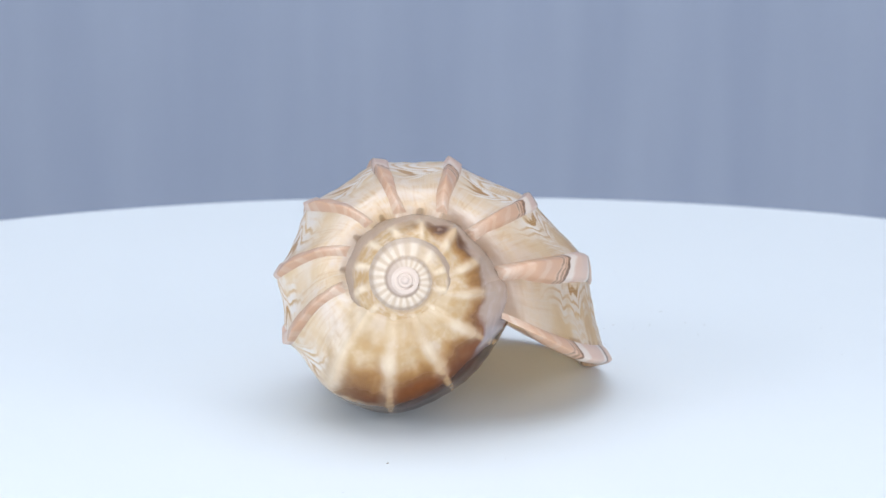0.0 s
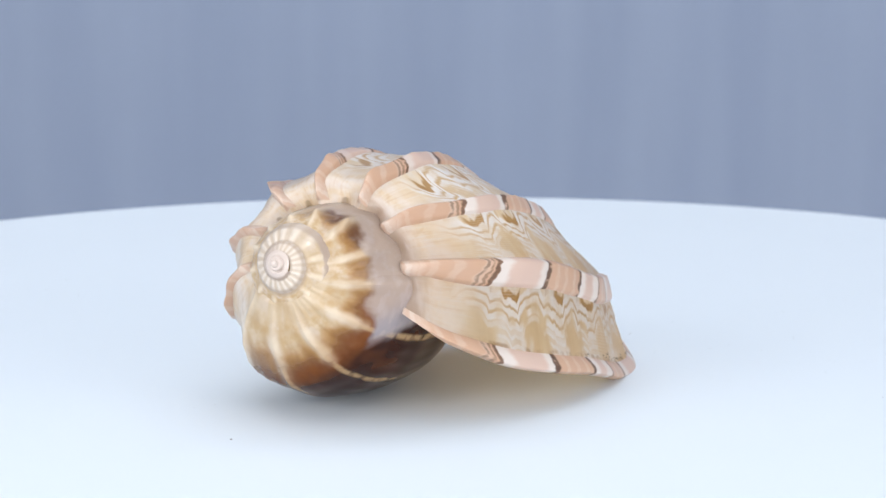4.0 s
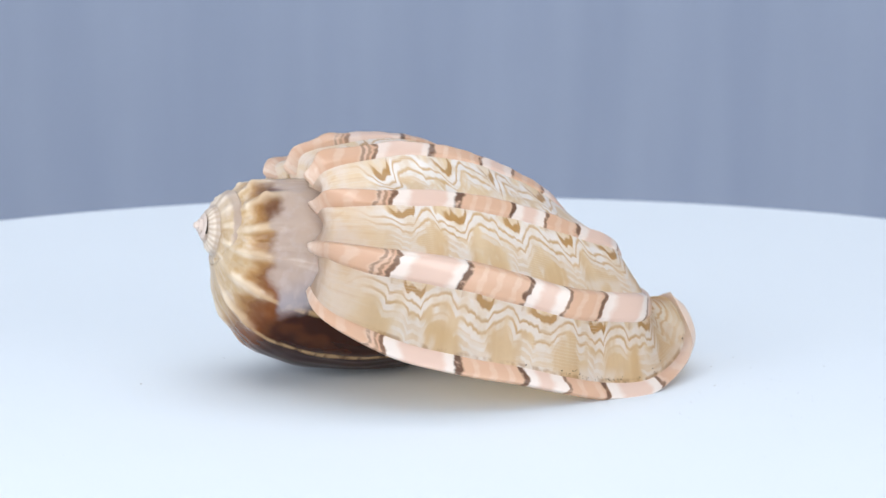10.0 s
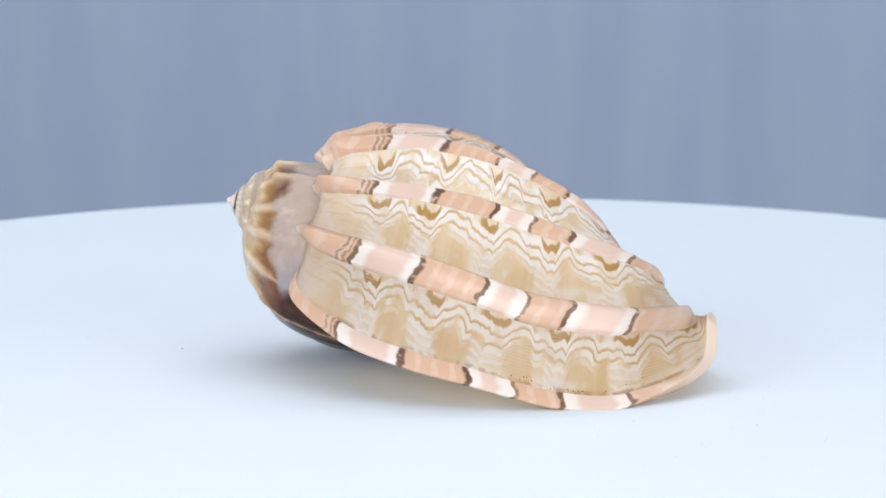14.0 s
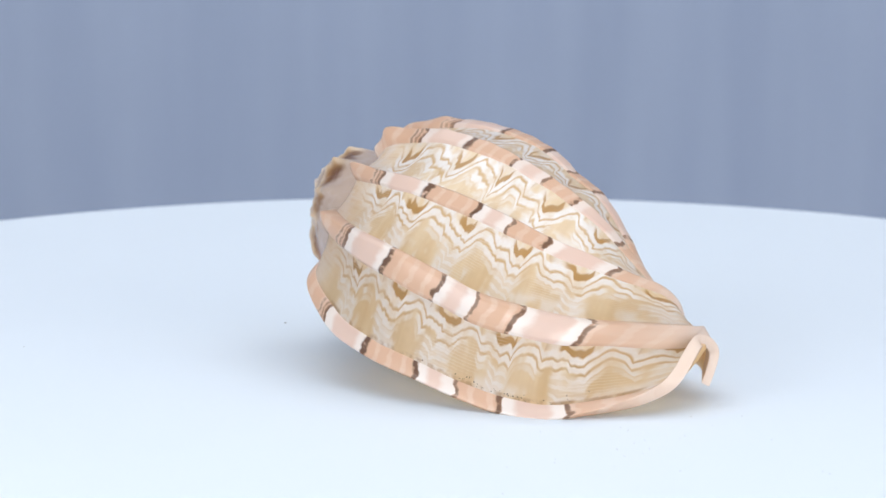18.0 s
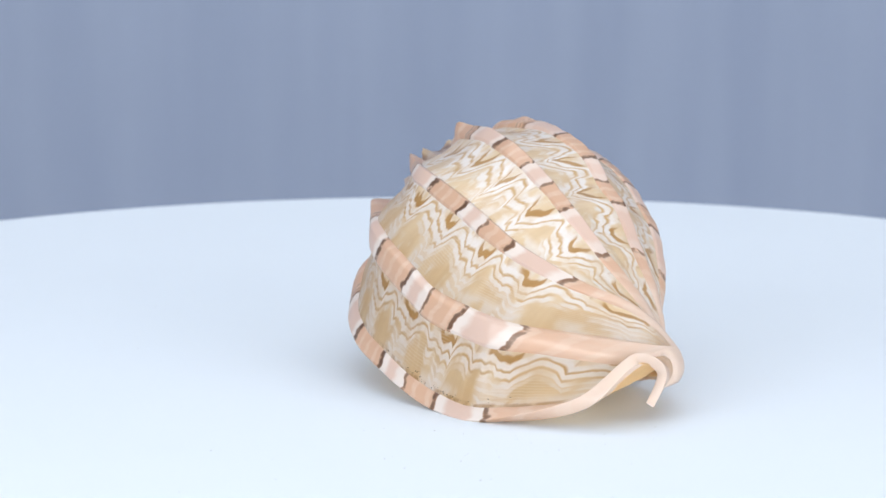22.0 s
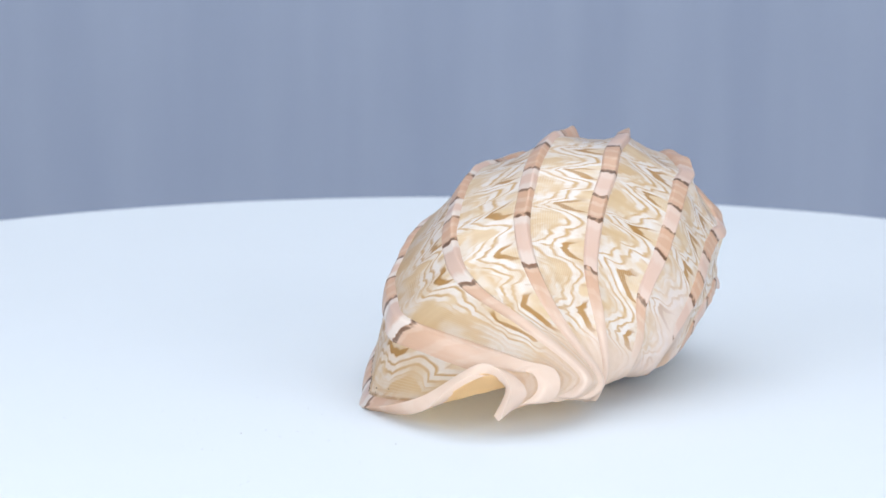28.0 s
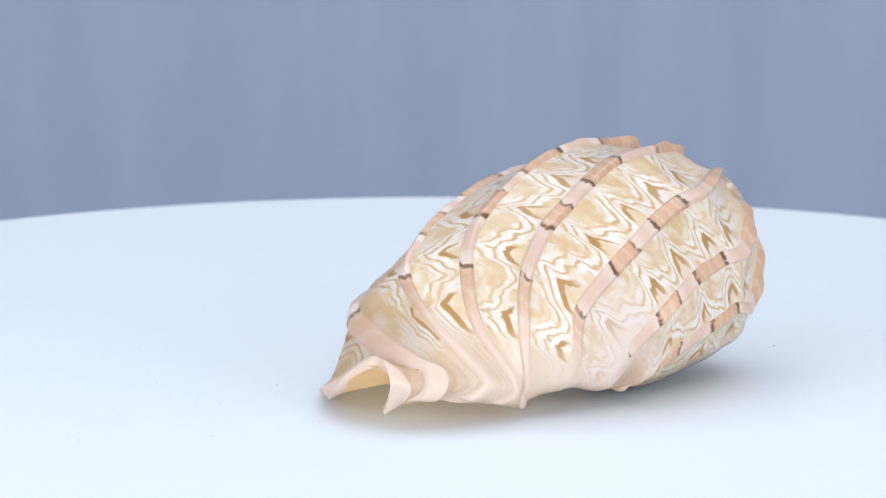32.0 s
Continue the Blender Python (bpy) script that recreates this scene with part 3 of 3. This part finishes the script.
def nodules(us, vs, p):
    """How far the knobbed ribs of the earlier whorl and the spire stand out, in millimetres."""
    size = np.clip(np.hypot(p[..., 1], p[..., 2]) / 12.6, 0, 1.15)
    near = np.abs(us - np.round(us))[:, None]
    wide = np.interp(us, [7, 9, 12, 26, 28], [0.12, 0.13, 0.19, 0.19, 0.24])[:, None]
    tall = np.interp(vs, [12, 17, 22, 25, 28, 32, 38, 60, 95], [0.1, 0.6, 1.3, 1.9, 1.2, 0.4, 0.12, 0.05, 0])[None] * np.where((us[:, None] > 12) & (vs[None] > 23), np.clip((np.interp(us, [14, 16], [33, 28])[:, None] - vs[None]) / 5, 0, 1), 1.0) * np.interp(us, [14, 16, 25, 27, 46, 52], [1, 0.6, 0.5, 0.45, 0.4, 0.05])[:, None]
    soft = np.interp(vs, [12, 17, 21, 25, 28, 32, 38], [0.1, 0.6, 0.9, 0.6, 0.3, 0.1, 0.0])[None]
    later = np.interp(us, [12.6, 14], [0, 1])[:, None]
    tall = soft * (1 - later) + tall * later
    on = np.interp(us, [7.3, 8.0, 10.0, 12.8, 14.0, 16.0, 20.0], [0, 0.5, 0.8, 0.9, 1.1, 1.3, 1.0])[:, None]
    wave = np.exp(-(near / wide) ** 1.4) - 0.35
    swell = np.interp(vs, [12, 14, 18, 24, 30, 36], [-0.1, 0.0, 0.15, 0.3, 0.1, 0.0])[None] * np.interp(us, [9, 12], [0, 1])[:, None]
    lumps = 1 + 0.35 * np.sin(1.15 * vs[None] + 1.7 * np.round(us)[:, None])
    return (wave * tall * lumps + swell) * size * on


def grid(us, vs):
    us = us if us.ndim == 2 else us[:, None]
    return np.stack([us * np.ones_like(vs)[None], vs[None] * np.ones_like(us[:, :1])], -1)


def build_shell():
    root = new("harp_shell")
    root.location = (-0.006, -0.003, 0)
    base = np.array([-0.006, -0.003, 0])
    # the last whorl and, going on from it, the spire; then an inner wall 1.3 mm inside
    for name, us, vs, label in (("body_whorl", np.linspace(0.02, 12.0, 260), np.linspace(12.0, 95, 190), "tan whorl with white and brown scalloped lines"),
                                ("spire", np.linspace(12.0, len(RIB_LINES) - 1.05, 760), np.linspace(12.0, 50, 80), "cream spire with brown blotches between knobbed ribs")):
        p, n = crest_surface(us, vs)
        outer = p + n * (nodules(us, vs, p) - hollow(us, vs))[..., None]
        outer += n * ripple(us, vs)[..., None]
        scallop = np.interp(us, [0, 0.4, 1.0, 7, 8.0], [0, 0.6, 1, 0.8, 0]) * np.sin(np.pi * us) ** 2
        for j in range(10):
            depth = (1 - j / 10) ** 1.4
            outer[:, j] += np.stack([1.1 * scallop * depth, *(0.05 * scallop * depth * outer[:, j, 1:].T)], -1)
        outer[:, 0] += np.stack([np.full(len(us), 0.6), *(np.interp(us, [7, 9], [-0.14, -0.07]) * outer[:, 0, 1:].T)], -1)
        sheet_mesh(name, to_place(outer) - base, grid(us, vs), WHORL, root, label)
    us = np.linspace(0.02, 7.0, 90)
    vs = np.linspace(16.0, 95, 105)
    p, n = crest_surface(us, vs)
    thick = np.interp(vs, [12, 84, 95], [1.5, 1.1, 0.6])
    inner = p - n * (hollow(us, vs) + thick)[..., None]
    sheet_mesh("inner_wall", (to_place(inner) - base)[:, ::-1], grid(us, vs)[:, ::-1], INNER, root, "smooth buff inner wall")
    # the ribs, each a ridge with its crest towards the older side
    for k in range(1, 8):
        last = {5: 85.0, 6: 76.0, 7: 68.0}.get(k, 94.0 if k < 5 else 74.0)
        vs = np.linspace(12.4, last, 170)
        back = np.interp(vs, [12, 18, 24, 78, 86], [0.14, 0.12, 0.07, 0.06, 0.05])
        front = np.interp(vs, [12, 17, 23, 74, 84, 95], [0.22, 0.20, 0.30, 0.30, 0.42, 0.42] if k == 1 else [0.21, 0.17 if k < 4 else 0.13, 0.18, 0.18, 0.24, 0.28])
        t = np.linspace(0, 1, 25)
        us = k - front[None] + t[:, None] * (front + back)[None]
        p, n = crest_surface(us, vs)
        peak = np.interp(vs, [12, 24, 76, 86], [0.6, 0.76, 0.76, 0.88])[None]
        soft = np.interp(vs, [74, 86], [2.6 if k == 1 else 1.55, 6.0])[None]
        s = t[:, None]
        round_rise = 1 - np.clip((peak - s) / peak, 0, 1) ** soft
        flat_rise = 0.42 * np.clip(s / 0.10, 0, 1) + 0.58 * np.clip(s / peak, 0, 1) ** 1.3
        band = np.interp(vs, [17, 22, 70, 80], [0, 0.9, 0.9, 0])[None]
        form = np.where(s < peak, round_rise + band * (flat_rise - round_rise), 1 - np.clip((s - peak) / (1 - peak), 0, 1) ** 1.5)
        low = hollow(us, vs) + 0.12
        spine = (1.0 if k < 4 else 0.7) * np.exp(-((vs - (20.8 if k < 4 else 23.5)) / (2.8 if k < 4 else 1.7)) ** 2)
        ridge = np.interp(vs, [12, 14, 18, 22], [0, 0.45, 0.45, 0])
        knob = 0.45 * np.exp(-((vs - 13.6) / 1.3) ** 2)
        fold = np.interp(vs, [74, 84, 92], [0.0, 0.3, 0.5]) * (1 if k < 2 else 0.35)
        height = form * (low + (0.12 if k < 6 else -0.15) + spine[None, :] + fold[None, :] + knob[None, :] + ridge[None, :]) - low
        height += form * (np.interp(vs, [12.4, 16, 20], [0.1, 0.1, 0.0])[None, :]) * (low + 0.1)
        ends = np.interp(vs, [12.4, 13.0, last - (2 if k < 5 else 14), last], [0.6, 1, 1, 0])
        height += form * (0.10 * np.sin(0.9 * vs + k * 2.1) * np.sin(0.37 * vs + k))[None]
        height = height * ends[None, :] - low * (1 - ends[None, :])
        thorn = form * np.exp(-((vs - 19.6) / 1.7) ** 2)[None] * (0.95 if k < 4 else 0.2)
        p = p - thorn[..., None] * np.array([1.0, 0.0, 0.0])
        sheet_mesh("rib", to_place(p + n * height[..., None]) - base, grid(us, vs), RIB, root)
    # the thickened outer lip, rounded over its edge
    vs = np.linspace(12.4, 95, 190)
    m = 22
    a = np.linspace(0, 1, m)
    us = np.concatenate([np.linspace(0.105, -0.10, m), np.linspace(-0.10, 0.105, m)])
    us = np.where(us[:, None] > 0, us[:, None] * np.interp(vs, [82, 88, 92, 95], [1, 1.8, 4.0, 5.0])[None], us[:, None] * np.ones_like(vs)[None])
    p, n = crest_surface(np.clip(us, 0.0, 20), vs)
    du = np.gradient(crest_surface(np.linspace(0, 0.2, 3), vs)[0], axis=0)[0]
    du /= np.maximum(np.linalg.norm(du, axis=-1, keepdims=True), 1e-9)
    low = hollow(np.clip(us, 0.001, 20), vs)
    bulge = np.concatenate([np.sin(np.pi * np.clip(a * 1.08, 0, 1) * 0.55) ** 0.8, np.zeros(m)])
    thick = 2.1
    depth = np.concatenate([1 - np.clip((a - 0.82) / 0.18, 0, 1) ** 2 * 0.45, np.zeros(m)])
    off = np.concatenate([np.zeros(m), np.ones(m)])
    rise = np.where(off[:, None] == 0, -low - 0.1 + bulge[:, None] * (low + 0.35) - (1 - depth[:, None]) * thick, -thick + (0.45 * thick) * (1 - np.clip(np.concatenate([a, a]) / 0.15, 0, 1))[:, None] * 1.0 - 0.0)
    rise = rise * np.interp(vs, [12.4, 20, 78, 95], [0.6, 1, 1, 0.6])[None]
    over = np.clip(-us, 0, 1)[:, :, None] * du[None] * -np.interp(vs, [12, 18, 26, 58, 68, 80, 95], [1, 6, 12, 12, 10, 5, 3])[None, :, None]
    sheet_mesh("outer_lip", to_place(p + n * rise[..., None] + over) - base, grid(us, vs), RIB, root, "thick pink-banded outer lip")
    # the blunt round tip
    level = np.array([-0.55, -0.5, -0.36, -0.12, 0.22, 0.34, 0.22, 0.26, 0.42, 0.75, 0.95, 0.72, 0.80, 1.1])
    wide = np.array([0.0, 0.26, 0.46, 0.58, 0.60, 0.66, 0.80, 0.98, 1.10, 1.16, 1.24, 1.42, 1.70, 2.1])
    ring = np.linspace(0, 2 * math.pi, 33)[:-1]
    pos = np.stack([level[:, None] * np.ones_like(ring), wide[:, None] * np.cos(ring), wide[:, None] * np.sin(ring)], -1)
    tip_uv = np.stack([3.0 + 0 * pos[..., 0], 0.2 + 0 * pos[..., 0]], -1)
    sheet_mesh("tip", to_place(pos) - base, tip_uv, TIP, root, "small pinkish rounded tip", closed=True)
    # sand grains caught above the lip
    rng = random.Random(4)
    bm = bmesh.new()
    for _ in range(45):
        u0, v0 = 0.105 + abs(rng.gauss(0, 0.04)), rng.gauss(62, 7)
        q, qn = crest_surface(np.array([u0, u0 + 0.01]), np.array([v0, v0 + 0.1]))
        spot = (q - qn * (hollow(np.array([u0, u0 + 0.01]), np.array([v0, v0 + 0.1])) - 0.03)[..., None])[0, 0]
        where = to_place(spot) - base
        bmesh.ops.create_icosphere(bm, subdivisions=1, radius=rng.uniform(0.00004, 0.00013), matrix=Matrix.Translation(where.tolist()))
    tagged(part("grit", bm, DUST, root, "dark sand grains by the lip"), kind="stuff")
    return tagged(root, "glossy tan harp shell with pink-banded ribs lying on the turntable", "shell")


SHELL = build_shell()


def table_dust():
    """A few dark specks lying on the plate."""
    rng = random.Random(11)
    bm = bmesh.new()
    spots = [(-0.0153, -0.0551, 0.00016)]
    for _ in range(45):
        a, r = rng.uniform(0, 2 * math.pi), 0.15 * math.sqrt(rng.random())
        spots.append((r * math.cos(a), r * math.sin(a), rng.uniform(0.00003, 0.00008)))
    for _ in range(40):
        spots.append((rng.gauss(0.025, 0.016), rng.gauss(0.045, 0.012), rng.uniform(0.00003, 0.00009)))
    for x, y, size in spots:
        m = Matrix.Translation((x, y, size * 0.35)) @ Matrix.Rotation(rng.uniform(0, 3), 4, "Z") @ Matrix.Diagonal((1.6, 0.8, 0.4, 1))
        bmesh.ops.create_icosphere(bm, subdivisions=1, radius=size, matrix=m)
    return tagged(part("dust", bm, DUST), "tiny dark dust specks on the white plate", "dust", kind="stuff")


DUST_SPECKS = table_dust()


def motions():
    """The plate turns clockwise seen from above and carries the shell."""
    rest = Matrix.Translation((-0.006, -0.003, 0))
    times = list(range(33))
    walk(TURNTABLE, [(t, Matrix.Rotation(table_turn(t), 4, "Z")) for t in times])
    walk(DUST_SPECKS, [(t, Matrix.Rotation(table_turn(t), 4, "Z")) for t in times])
    walk(SHELL, [(t, Matrix.Rotation(table_turn(t), 4, "Z") @ rest) for t in times])


motions()
